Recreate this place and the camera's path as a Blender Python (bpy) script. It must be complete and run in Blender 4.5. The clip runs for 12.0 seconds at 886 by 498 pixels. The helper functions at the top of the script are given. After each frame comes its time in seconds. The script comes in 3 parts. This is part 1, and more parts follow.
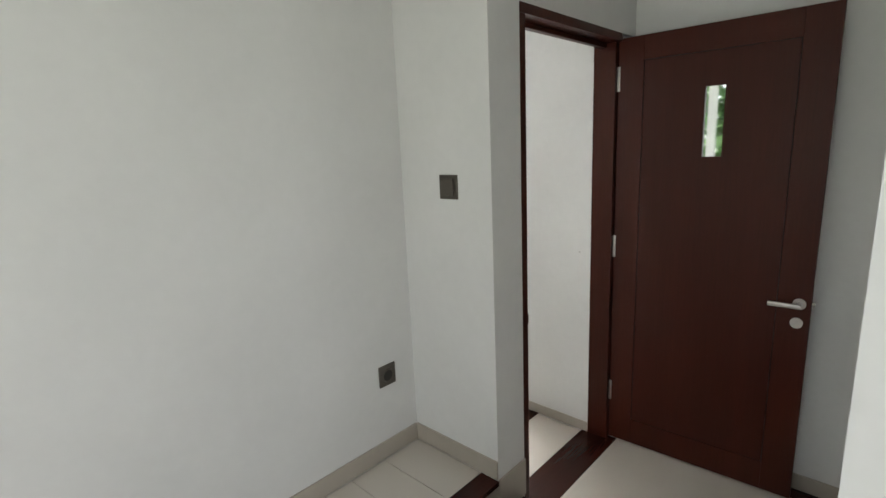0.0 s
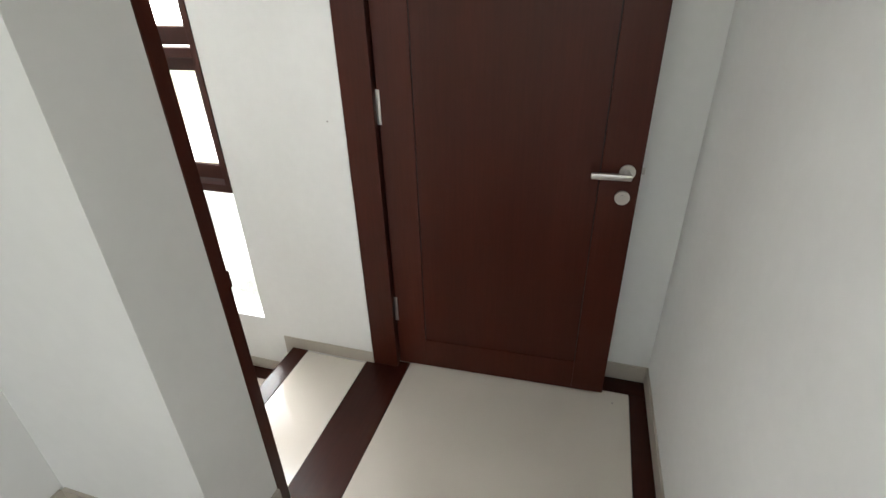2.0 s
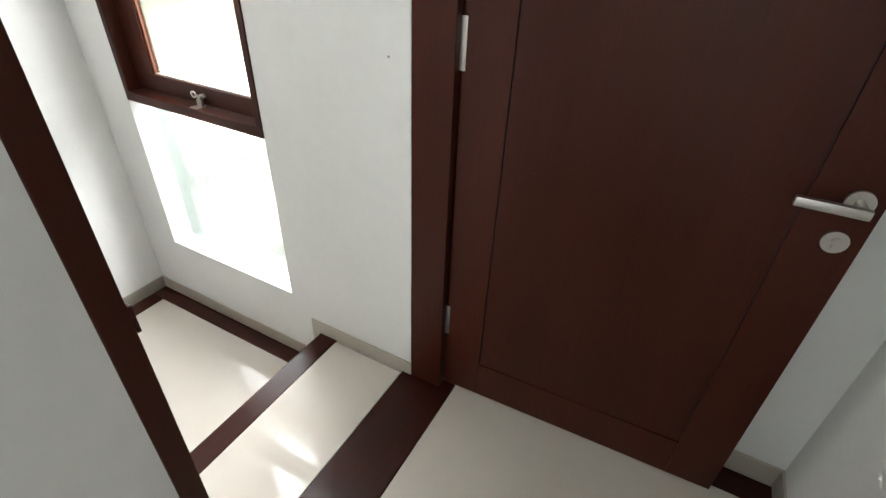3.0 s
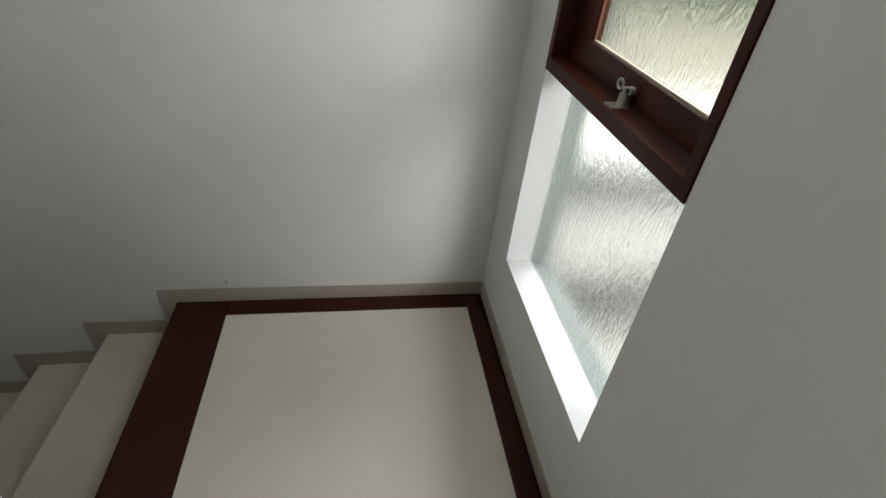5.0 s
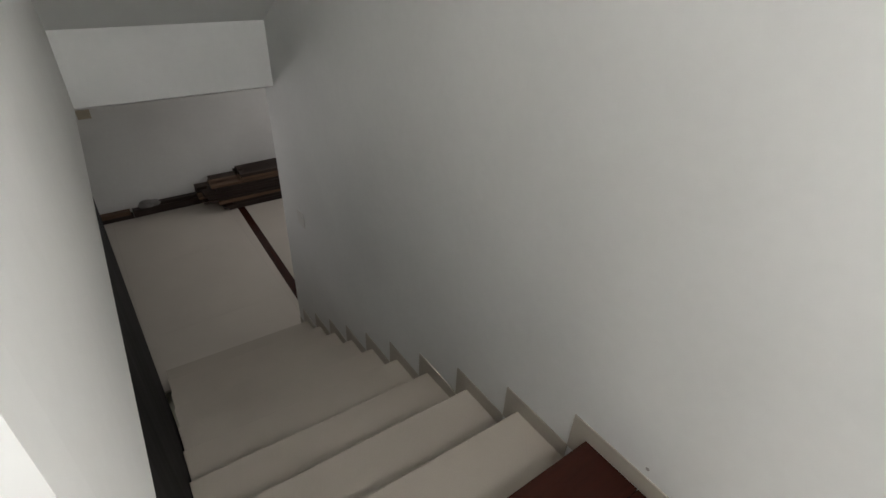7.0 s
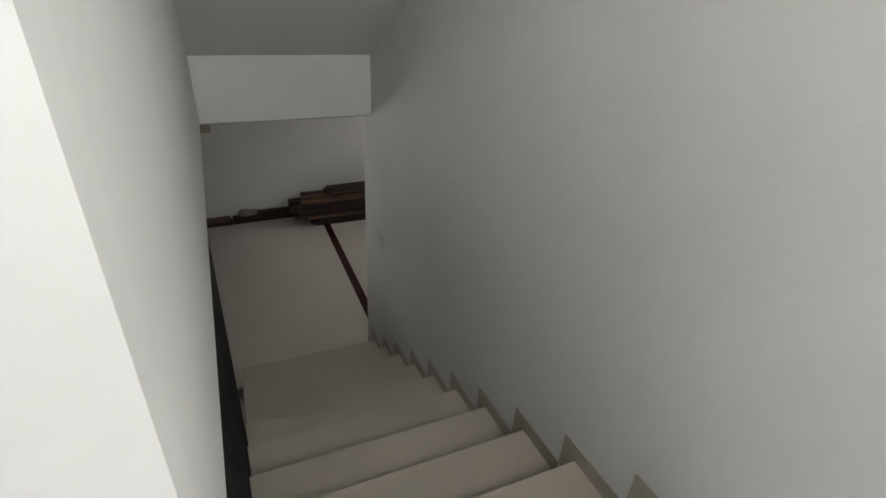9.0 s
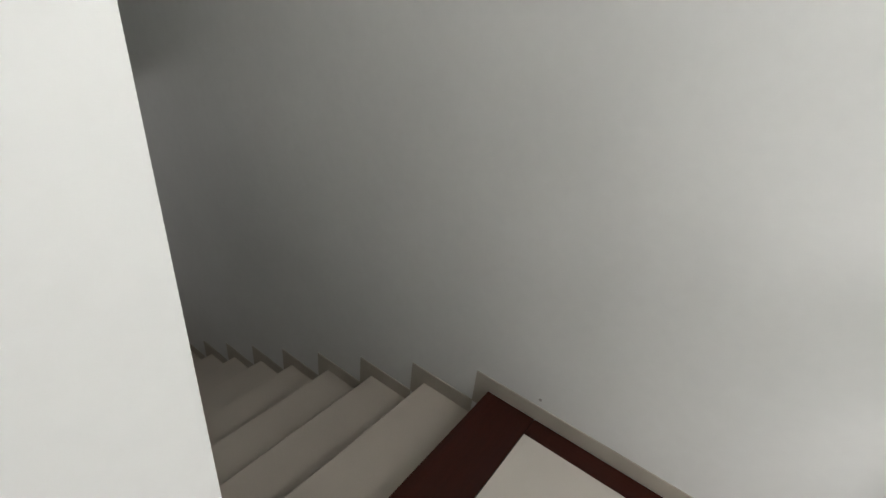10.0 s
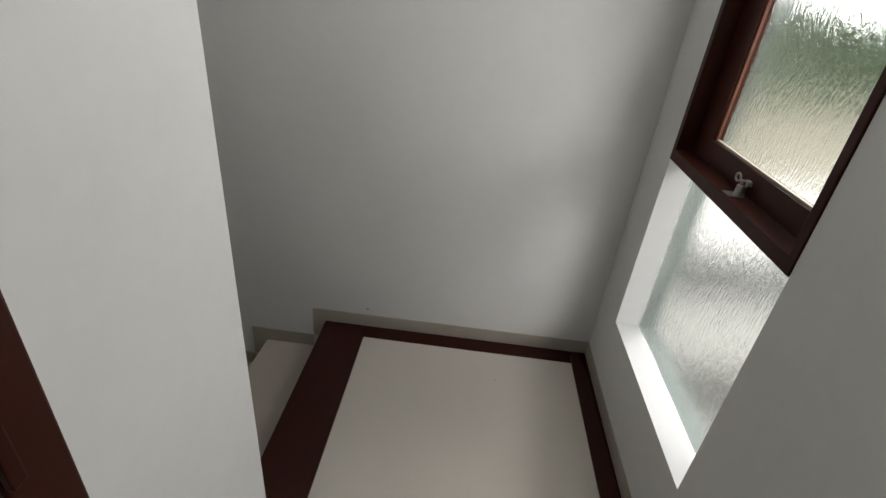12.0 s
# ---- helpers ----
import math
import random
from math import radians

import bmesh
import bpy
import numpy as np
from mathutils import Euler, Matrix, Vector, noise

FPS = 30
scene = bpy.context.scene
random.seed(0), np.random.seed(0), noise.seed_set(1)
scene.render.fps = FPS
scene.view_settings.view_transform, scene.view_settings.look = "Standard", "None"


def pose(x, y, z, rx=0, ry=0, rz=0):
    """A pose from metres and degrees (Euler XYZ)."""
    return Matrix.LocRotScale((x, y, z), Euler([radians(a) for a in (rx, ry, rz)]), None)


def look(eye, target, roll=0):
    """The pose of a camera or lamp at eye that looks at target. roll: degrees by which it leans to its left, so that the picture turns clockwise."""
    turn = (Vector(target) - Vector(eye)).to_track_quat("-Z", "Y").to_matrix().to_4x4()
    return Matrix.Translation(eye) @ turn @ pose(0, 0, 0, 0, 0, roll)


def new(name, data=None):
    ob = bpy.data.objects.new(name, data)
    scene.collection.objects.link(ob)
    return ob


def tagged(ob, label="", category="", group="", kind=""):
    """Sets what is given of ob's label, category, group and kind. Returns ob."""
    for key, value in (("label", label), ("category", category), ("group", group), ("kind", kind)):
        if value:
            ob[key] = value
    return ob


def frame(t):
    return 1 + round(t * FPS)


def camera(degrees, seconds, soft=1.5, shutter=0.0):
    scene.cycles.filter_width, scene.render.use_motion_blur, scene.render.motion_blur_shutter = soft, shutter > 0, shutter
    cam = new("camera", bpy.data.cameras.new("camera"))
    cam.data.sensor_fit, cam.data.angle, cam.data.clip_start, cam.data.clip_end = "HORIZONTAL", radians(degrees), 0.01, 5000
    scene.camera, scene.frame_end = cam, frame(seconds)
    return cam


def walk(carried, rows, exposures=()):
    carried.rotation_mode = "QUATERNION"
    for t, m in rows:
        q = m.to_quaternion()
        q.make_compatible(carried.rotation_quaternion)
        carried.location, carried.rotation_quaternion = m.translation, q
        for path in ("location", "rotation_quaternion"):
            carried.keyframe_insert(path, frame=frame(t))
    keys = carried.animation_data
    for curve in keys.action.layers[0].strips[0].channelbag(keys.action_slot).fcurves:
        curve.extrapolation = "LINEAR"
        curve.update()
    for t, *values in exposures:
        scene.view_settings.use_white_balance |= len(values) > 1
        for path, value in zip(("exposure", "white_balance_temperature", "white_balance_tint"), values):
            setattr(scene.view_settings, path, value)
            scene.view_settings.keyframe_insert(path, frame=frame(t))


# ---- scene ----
EXPOSURES = [(0, 1.55, 6400, 11), (0.5, 1.5, 6400, 10), (1.0, 1.7, 6400, 10), (1.5, 1.95, 6380, 11), (2.5, 2.15, 6380, 11), (4.3, 0.75, 6120, 4), (4.8, 0.56, 6300, 8), (5.5, 0.5, 6450, 11), (6.5, 1.22, 6520, 12), (7.2, 1.3, 6500, 12), (9.0, 1.15, 6480, 11), (10.0, 0.9, 6480, 11), (11.0, 0.4, 6480, 12), (12.0, 0.28, 6500, 12)]
cam = camera(84.4, 12.0)
PATH = [
    (0, (-2.593, -1.168, 1.794), (-1.176, 0.182, 1.384), -2.6),
    (0.5, (-2.412, -1.098, 1.755), (-0.846, 0.014, 1.199), -3.1),
    (1, (-2.184, -0.977, 1.696), (-0.507, -0.142, 0.997), -3.0),
    (1.5, (-1.911, -0.818, 1.66), (-0.189, -0.23, 0.83), -2.8),
    (2, (-1.594, -0.744, 1.604), (0.071, -0.219, 0.629), -1.7),
    (2.5, (-1.3, -0.662, 1.541), (0.259, -0.084, 0.43), 0.7),
    (4.5, (-0.633, -0.073, 1.207), (0.132, 1.383, 0.07), 7.7),
    (5, (-0.507, 0.093, 1.183), (-0.174, 1.673, 0.003), 6.3),
    (5.5, (-0.491, 0.256, 1.126), (-0.446, 1.903, -0.008), 6.8),
    (6, (-0.578, 0.466, 1.057), (-1.011, 2.058, -0.075), 5.8),
    (6.5, (-0.671, 0.588, 1.091), (-1.623, 1.915, -0.064), 3.7),
    (7, (-0.705, 0.636, 1.132), (-2.057, 1.644, 0.056), 2.6),
    (9, (-0.678, 0.616, 1.144), (-2.24, 1.398, 0.17), 3.7),
    (9.5, (-0.689, 0.498, 1.171), (-1.981, 1.644, 0.163), 5.5),
    (10, (-0.676, 0.384, 1.162), (-1.627, 1.827, 0.156), 6.7),
    (10.5, (-0.635, 0.254, 1.173), (-1.261, 1.885, 0.2), 6.9),
    (11, (-0.607, 0.075, 1.236), (-1.033, 1.754, 0.236), 6.4),
    (11.5, (-0.628, -0.034, 1.254), (-0.836, 1.683, 0.25), 6.5),
    (12, (-0.65, -0.163, 1.27), (-0.701, 1.577, 0.285), 6.1),
]
walk(cam, [(t, look(eye, target, roll)) for t, eye, target, roll in PATH], EXPOSURES)

# ---- world and light ----
world = bpy.data.worlds.new("world")
scene.world = world
world.use_nodes = True
wn = world.node_tree.nodes
sky = wn.new("ShaderNodeTexSky")
sky.sky_type, sky.sun_disc = "NISHITA", False
sky.sun_elevation, sky.sun_rotation = radians(66), radians(-8)
wn["Background"].inputs["Strength"].default_value = 0.15
haze = wn.new("ShaderNodeHueSaturation")
haze.inputs["Saturation"].default_value = 0.3
world.node_tree.links.new(sky.outputs[0], haze.inputs["Color"])
world.node_tree.links.new(haze.outputs[0], wn["Background"].inputs["Color"])


def sun(strength, elevation, azimuth, angle):
    d = bpy.data.lights.new("sun", "SUN")
    d.energy, d.angle, d.color = strength, radians(angle), (1, 0.96, 0.9)
    ob = new("sun", d)
    a, e = radians(azimuth), radians(elevation)
    ob.matrix_world = look((0, 0, 9), (-math.sin(a) * math.cos(e), -math.cos(a) * math.cos(e), 9 - math.sin(e)))
    return ob


def area_lamp(name, eye, target, w, h, power, color):
    """An area lamp in place of daylight, not always in an opening."""
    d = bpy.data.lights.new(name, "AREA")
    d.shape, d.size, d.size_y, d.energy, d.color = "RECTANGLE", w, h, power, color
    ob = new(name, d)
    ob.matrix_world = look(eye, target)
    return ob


sun(4.8, 66, -8, 4)
# Two unseen lamps outside the hall window, added to strengthen its sky light.
area_lamp("hall_outside_fill", (1.5, -0.6, 1.95), (-0.5, 1.6, 0.35), 1.2, 1.1, 26, (0.99, 0.98, 0.965))
area_lamp("hall_outside_fill_far", (1.6, 2.4, 1.8), (-1.03, 0.3, 0.4), 1.2, 1.1, 34, (0.985, 0.985, 0.965))
area_lamp("hall_window_light", (0.13, 1.046, 1.85), (-4.0, 1.15, 0.4), 0.6, 0.7, 7.5, (0.985, 0.985, 0.965))
area_lamp("room_window_light", (-4.96, -1.4, 1.75), (0, -0.8, 1.1), 1.35, 1.5, 5.4, (0.96, 0.985, 1.0))
# Added fill for the room, set in an invented opening out of view.
area_lamp("end_fill", (-2.7, -3.32, 1.75), (-2.3, 0, 1.2), 1.0, 1.5, 4, (0.96, 0.985, 1.0))
# Two added fill lamps in the lower room; no window is built there.
area_lamp("lower_fill", (-6.1, 3.8, -0.35), (-6.6, 1.6, -1.15), 1.4, 1.2, 4, (1.0, 0.98, 0.97))
area_lamp("lower_side_fill", (-5.3, -0.2, -0.5), (-3.7, 1.6, -0.75), 1.6, 0.4, 5.5, (1.0, 0.98, 0.96))

# ---- levels and plan (metres) ----
RISE, GO = 0.1603, 0.2955
Z_ROOM, Z_TREAD, Z_VEST, Z_LAND, Z_LOW = 0.37, 0.185, 0.0, -0.185, -1.788
X_EDGE = -1.208           # edge of the landing over the first tread
Y_FAR = 1.61              # long wall beside the stairs
Y_L, X_S, Y_R, Y_R2 = 0.483, -1.105, -0.02, -1.106
X_PC, Y_PC = -1.03, 0.533
SK = 0.082                # skirting height
WY0, WY1, WZ0, WZ1 = 0.691, 1.403, 0.155, 2.28
H_CEIL = 3.1


def edge(k):
    """Where level k of the stairs drops to the next."""
    return X_EDGE if k <= 0 else -1.203 - k * GO


def upper_y(x):
    """Face of the partition above the room's floor, a little out of square."""
    return Y_PC - (min(x, X_S) - X_S) * 0.0092


def left_y(x):
    """Black face on the open side of the stairs, which runs out of square past the middle."""
    return min(0.53, 0.478 + (x + 3.8) * 0.037)


# ---- materials ----
def mat(name, base, rough=0.5, metal=0.0, vary=0.06, scale=6.0, bump=0.0, bump_scale=80.0, stretch=(1, 1, 1), grain=0.0, coat=0.0, spec=0.5, rvary=0.05):
    """Base colour with stains at a large scale and grain at a small one, uneven gloss and fine relief."""
    m = bpy.data.materials.new(name)
    m.use_nodes = True
    nt = m.node_tree
    n, link = nt.nodes, nt.links
    b = n["Principled BSDF"]
    b.inputs["Metallic"].default_value = metal
    b.inputs["Coat Weight"].default_value = coat
    b.inputs["Coat Roughness"].default_value = 0.12
    b.inputs["Specular IOR Level"].default_value = spec
    tc = n.new("ShaderNodeTexCoord")
    mp = n.new("ShaderNodeMapping")
    mp.inputs["Scale"].default_value = stretch
    link.new(tc.outputs["Object"], mp.inputs["Vector"])
    big = n.new("ShaderNodeTexNoise")
    big.inputs["Scale"].default_value, big.inputs["Detail"].default_value = scale, 5
    link.new(mp.outputs[0], big.inputs["Vector"])
    fine = n.new("ShaderNodeTexNoise")
    fine.inputs["Scale"].default_value, fine.inputs["Detail"].default_value = bump_scale, 4
    link.new(mp.outputs[0], fine.inputs["Vector"])
    r1 = n.new("ShaderNodeMapRange")
    r1.inputs["From Min"].default_value, r1.inputs["From Max"].default_value = 0.3, 0.7
    r1.inputs["To Min"].default_value, r1.inputs["To Max"].default_value = 1 - vary, 1 + vary
    link.new(big.outputs["Fac"], r1.inputs["Value"])
    r2 = n.new("ShaderNodeMapRange")
    r2.inputs["From Min"].default_value, r2.inputs["From Max"].default_value = 0.3, 0.7
    r2.inputs["To Min"].default_value, r2.inputs["To Max"].default_value = 1 - grain, 1 + grain
    link.new(fine.outputs["Fac"], r2.inputs["Value"])
    mul = n.new("ShaderNodeMath")
    mul.operation = "MULTIPLY"
    link.new(r1.outputs[0], mul.inputs[0]), link.new(r2.outputs[0], mul.inputs[1])
    rnd = n.new("ShaderNodeObjectInfo")
    r3 = n.new("ShaderNodeMapRange")
    r3.inputs["To Min"].default_value, r3.inputs["To Max"].default_value = 1 - vary * 0.5, 1 + vary * 0.5
    link.new(rnd.outputs["Random"], r3.inputs["Value"])
    mul2 = n.new("ShaderNodeMath")
    mul2.operation = "MULTIPLY"
    link.new(mul.outputs[0], mul2.inputs[0]), link.new(r3.outputs[0], mul2.inputs[1])
    vec = n.new("ShaderNodeVectorMath")
    vec.operation = "SCALE"
    vec.inputs[0].default_value = base
    link.new(mul2.outputs[0], vec.inputs["Scale"])
    link.new(vec.outputs[0], b.inputs["Base Color"])
    r4 = n.new("ShaderNodeMapRange")
    r4.inputs["From Min"].default_value, r4.inputs["From Max"].default_value = 0.3, 0.7
    r4.inputs["To Min"].default_value, r4.inputs["To Max"].default_value = max(rough - rvary, 0.02), rough + rvary
    link.new(big.outputs["Fac"], r4.inputs["Value"])
    link.new(r4.outputs[0], b.inputs["Roughness"])
    if bump:
        bp = n.new("ShaderNodeBump")
        bp.inputs["Strength"].default_value, bp.inputs["Distance"].default_value = bump, 0.002
        link.new(fine.outputs["Fac"], bp.inputs["Height"])
        link.new(bp.outputs[0], b.inputs["Normal"])
    return m


PAINT = mat("wall_paint", (0.74, 0.735, 0.715), 0.6, vary=0.03, scale=2.6, bump=0.35, bump_scale=26, grain=0.012)
CEIL = mat("ceiling_paint", (0.74, 0.74, 0.72), 0.8, vary=0.012, scale=1.5, bump=0.08, bump_scale=200)
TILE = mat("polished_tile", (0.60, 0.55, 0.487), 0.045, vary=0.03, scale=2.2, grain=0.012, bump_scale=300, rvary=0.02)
# Base darker and browner than the landing's polished tile.
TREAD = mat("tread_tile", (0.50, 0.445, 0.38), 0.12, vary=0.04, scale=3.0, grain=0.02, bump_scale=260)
# Darker copy of the cream tile: the risers' shade put into its colour.
RISER_SHADED = mat("shaded_riser_tile", (0.37, 0.325, 0.265), 0.3, vary=0.03, scale=4, grain=0.015, bump_scale=260)
SKIRT = mat("skirting_tile", (0.43, 0.385, 0.325), 0.35, vary=0.04, scale=9, grain=0.02, bump_scale=260)
GROUT = mat("grout", (0.40, 0.36, 0.3), 0.85, vary=0.1, scale=20, grain=0.1, bump_scale=200)
WOOD = mat("stained_wood", (0.046, 0.0098, 0.0049), 0.38, vary=0.2, scale=5, bump=0.08, bump_scale=110, stretch=(1, 1, 0.05), grain=0.09, spec=0.18)
WOOD_X = mat("stained_wood_lengthwise", (0.036, 0.0085, 0.0052), 0.24, vary=0.14, scale=5, bump=0.08, bump_scale=110, stretch=(0.06, 1, 1), grain=0.09, spec=0.22)
WOOD_Y = mat("stained_wood_crosswise", (0.036, 0.0085, 0.0052), 0.24, vary=0.14, scale=5, bump=0.08, bump_scale=110, stretch=(1, 0.06, 1), grain=0.09, spec=0.22)
SEAL_P = mat("pale_sealant", (0.5, 0.42, 0.3), 0.6)
EDGE_W = mat("orange_brown_wood", (0.16, 0.05, 0.02), 0.5)
SEALANT = mat("joint_gap", (0.012, 0.008, 0.006), 0.7)
STEEL = mat("brushed_steel", (0.52, 0.5, 0.465), 0.40, metal=1.0, vary=0.03, scale=30, grain=0.03, bump_scale=200)
PLATE = mat("bronze_plastic", (0.088, 0.074, 0.058), 0.36, vary=0.03, scale=20)
PLATE_D = mat("dark_plastic", (0.02, 0.017, 0.014), 0.4)
BLACK = mat("flat_black", (0.0035, 0.0033, 0.003), 0.7, spec=0.15, vary=0.3, scale=3, stretch=(4, 1, 0.4))
CONCRETE = mat("cement_render", (0.30, 0.34, 0.31), 0.9, vary=0.15, scale=3, bump=0.4, bump_scale=60, grain=0.1)
LEAF = mat("leaf_green", (0.07, 0.16, 0.035), 0.45, vary=0.35, scale=4, grain=0.15, bump_scale=30)
PAVING = mat("pale_paving", (0.34, 0.335, 0.31), 0.85, vary=0.1, scale=1.2, grain=0.06, bump_scale=40)
GRAVEL = mat("dark_gravel", (0.05, 0.052, 0.046), 0.9, vary=0.3, scale=9, grain=0.35, bump_scale=60)
GRAVEL_D = mat("near_black_gravel", (0.03, 0.034, 0.03), 0.6, vary=0.3, scale=5, grain=0.35, bump_scale=40)
WHITEWALL = mat("garden_white", (0.8, 0.79, 0.75), 0.8, vary=0.05, scale=2)
COURT = mat("pale_gravel", (0.25, 0.235, 0.175), 0.9, vary=0.3, scale=0.5, grain=0.3, bump_scale=5)
SOIL = mat("garden_ground", (0.22, 0.26, 0.17), 0.95, vary=0.3, scale=2, grain=0.2, bump_scale=20)
CUTWOOD = [mat("raw_timber", (0.13, 0.075, 0.045), 0.7, vary=0.2, scale=6, stretch=(1, 0.08, 1), grain=0.2, bump_scale=60),
           mat("dark_timber", (0.03, 0.016, 0.011), 0.55, vary=0.25, scale=6, stretch=(1, 0.08, 1), grain=0.2, bump_scale=60),
           mat("pale_timber", (0.38, 0.28, 0.2), 0.7, vary=0.15, scale=6, stretch=(1, 0.08, 1), grain=0.15, bump_scale=60)]
SPECK = mat("chipped_plaster", (0.36, 0.34, 0.32), 0.9, vary=0.2, scale=80)
RAG = mat("grey_cloth", (0.22, 0.21, 0.2), 0.9, vary=0.2, scale=20)


def glass(name, tint, rough, bump, scale, stretch):
    m = bpy.data.materials.new(name)
    m.use_nodes = True
    n, link = m.node_tree.nodes, m.node_tree.links
    b = n["Principled BSDF"]
    b.inputs["Base Color"].default_value = (*tint, 1)
    b.inputs["Transmission Weight"].default_value = 1
    b.inputs["Roughness"].default_value = rough
    b.inputs["IOR"].default_value = 1.45
    if bump:
        tc, mp = n.new("ShaderNodeTexCoord"), n.new("ShaderNodeMapping")
        mp.inputs["Scale"].default_value = stretch
        link.new(tc.outputs["Object"], mp.inputs["Vector"])
        t = n.new("ShaderNodeTexNoise")
        t.inputs["Scale"].default_value, t.inputs["Detail"].default_value = scale, 5
        link.new(mp.outputs[0], t.inputs["Vector"])
        bp = n.new("ShaderNodeBump")
        bp.inputs["Strength"].default_value, bp.inputs["Distance"].default_value = bump, 0.003
        link.new(t.outputs["Fac"], bp.inputs["Height"])
        link.new(bp.outputs[0], b.inputs["Normal"])
    return m


RAIN_GLASS = glass("rain_patterned_glass", (0.95, 0.98, 0.96), 0.0, 0.36, 160, (1, 1, 0.28))
BEVEL_GLASS = glass("clear_glass", (0.95, 0.98, 0.96), 0.0, 0, 1, (1, 1, 1))
MIRRORED = mat("silvered_glass", (0.82, 0.86, 0.83), 0.03, metal=1.0, vary=0.0, rvary=0.0)


# ---- mesh helpers ----
def box(bm, x0, x1, y0, y1, z0, z1, bevel=0.0):
    """An axis-aligned block with its edges taken off by bevel."""
    v = [bm.verts.new((x, y, z)) for x in (x0, x1) for y in (y0, y1) for z in (z0, z1)]
    f = [bm.faces.new([v[i] for i in q]) for q in ((0, 1, 3, 2), (4, 6, 7, 5), (0, 4, 5, 1), (2, 3, 7, 6), (0, 2, 6, 4), (1, 5, 7, 3))]
    if bevel:
        edges = list({e for face in f for e in face.edges})
        bmesh.ops.bevel(bm, geom=edges, offset=bevel, segments=2, affect="EDGES", profile=0.6)
    return bm


def prism(bm, outline, lo, hi, axis="z"):
    """A closed outline in a plane, drawn out from lo to hi along axis."""
    def at(p, h):
        return {"z": (p[0], p[1], h), "y": (p[0], h, p[1]), "x": (h, p[0], p[1])}[axis]
    a = [bm.verts.new(at(p, lo)) for p in outline]
    b = [bm.verts.new(at(p, hi)) for p in outline]
    bm.faces.new(a), bm.faces.new(b[::-1])
    k = len(outline)
    for i in range(k):
        bm.faces.new((a[i], b[i], b[(i + 1) % k], a[(i + 1) % k]))
    return bm


def rod(bm, a, b, r, seg=20, r2=None):
    """A round bar from a to b."""
    a, b = Vector(a), Vector(b)
    m = Matrix.Translation((a + b) / 2) @ (b - a).to_track_quat("Z", "Y").to_matrix().to_4x4()
    bmesh.ops.create_cone(bm, cap_ends=True, segments=seg, radius1=r, radius2=r if r2 is None else r2, depth=(b - a).length, matrix=m)
    return bm


def mesh_object(name, bm, material, smooth=False):
    bmesh.ops.recalc_face_normals(bm, faces=bm.faces)
    me = bpy.data.meshes.new(name)
    bm.to_mesh(me)
    bm.free()
    me.materials.append(material)
    if smooth:
        for p in me.polygons:
            p.use_smooth = True
        me.set_sharp_from_angle(angle=radians(35))
    return new(name, me)


def part(name, bm, material, parent, label="", smooth=False, kind=""):
    ob = mesh_object(name, bm, material, smooth)
    ob.parent = parent
    return tagged(ob, label, kind=kind)


def boxes(*dims, bevel=0.0):
    bm = bmesh.new()
    for d in dims:
        box(bm, *d, bevel=bevel)
    return bm


def structure(name, bm, material, label="", category=""):
    return tagged(mesh_object(name, bm, material), label, category or name.split("_")[0], kind="structure")


def holder(name, label, category, kind="", group=""):
    return tagged(new(name), label, category, group, kind)


# ---- walls ----
X_LE, X_LF = -4.06, -6.93  # end of the long wall, far wall of the lower room
X_BM = -3.88
structure("wall_stair_long", boxes((X_LE, 0.097, Y_FAR, Y_FAR + 0.15, -2.2, H_CEIL)), PAINT, "matt white painted plaster wall along the stairs", "wall")
structure("wall_window", boxes(
    (0, 0.097, 0.12, WY0, -0.4, H_CEIL), (0, 0.097, WY1, Y_FAR, -0.4, H_CEIL),
    (0, 0.097, WY0, WY1, -0.4, WZ0), (0, 0.097, WY0, WY1, WZ1, H_CEIL)), PAINT, "matt white painted outer wall with a tall window opening", "wall")
structure("wall_window_outer", boxes(
    (0.0975, 0.17, 0.12, WY0, -2.4, H_CEIL), (0.0975, 0.17, WY1, Y_FAR + 0.15, -2.4, H_CEIL),
    (0.0975, 0.17, WY0, WY1, -2.4, WZ0 - 0.01), (0.0975, 0.17, WY0, WY1, WZ1, H_CEIL)), CONCRETE, "grey-green rendered outer face of the house wall", "wall")
bm = bmesh.new()
prism(bm, [(X_S, upper_y(X_S)), (-3.66, upper_y(-3.66)), (-3.66, Y_L), (X_S, Y_L)][::-1], 0.30, H_CEIL)
prism(bm, [(-3.66, upper_y(-3.66)), (X_LE, upper_y(X_LE)), (X_LE, Y_L), (-3.66, Y_L)][::-1], 0.30, 1.25)
structure("wall_stair_partition", bm, PAINT, "matt white partition between the room and the stairs", "wall")
structure("wall_pier", boxes((X_S, X_PC, Y_R, Y_PC, -0.4, H_CEIL), (X_PC, -0.906, Y_R, 0.0, -0.4, H_CEIL)), PAINT, "matt white pier beside the door with a light switch", "wall")
structure("wall_over_door", boxes((-0.9055, 0.25, Y_R + 0.002, 0.118, 2.326, H_CEIL)), PAINT, "white wall above the door frame", "wall")
structure("wall_door_niche", boxes((0.2, 0.25, Y_R2, 0.118, -0.2, H_CEIL), (0.061, 0.2, 0.004, 0.118, -0.2, 2.325)), PAINT, "white wall of the niche behind the open door", "wall")
X_END = -1.893


def r2_y(x):
    """Face of the wall opposite the door, a little out of square."""
    return Y_R2 - (0.2 - x) * 0.021


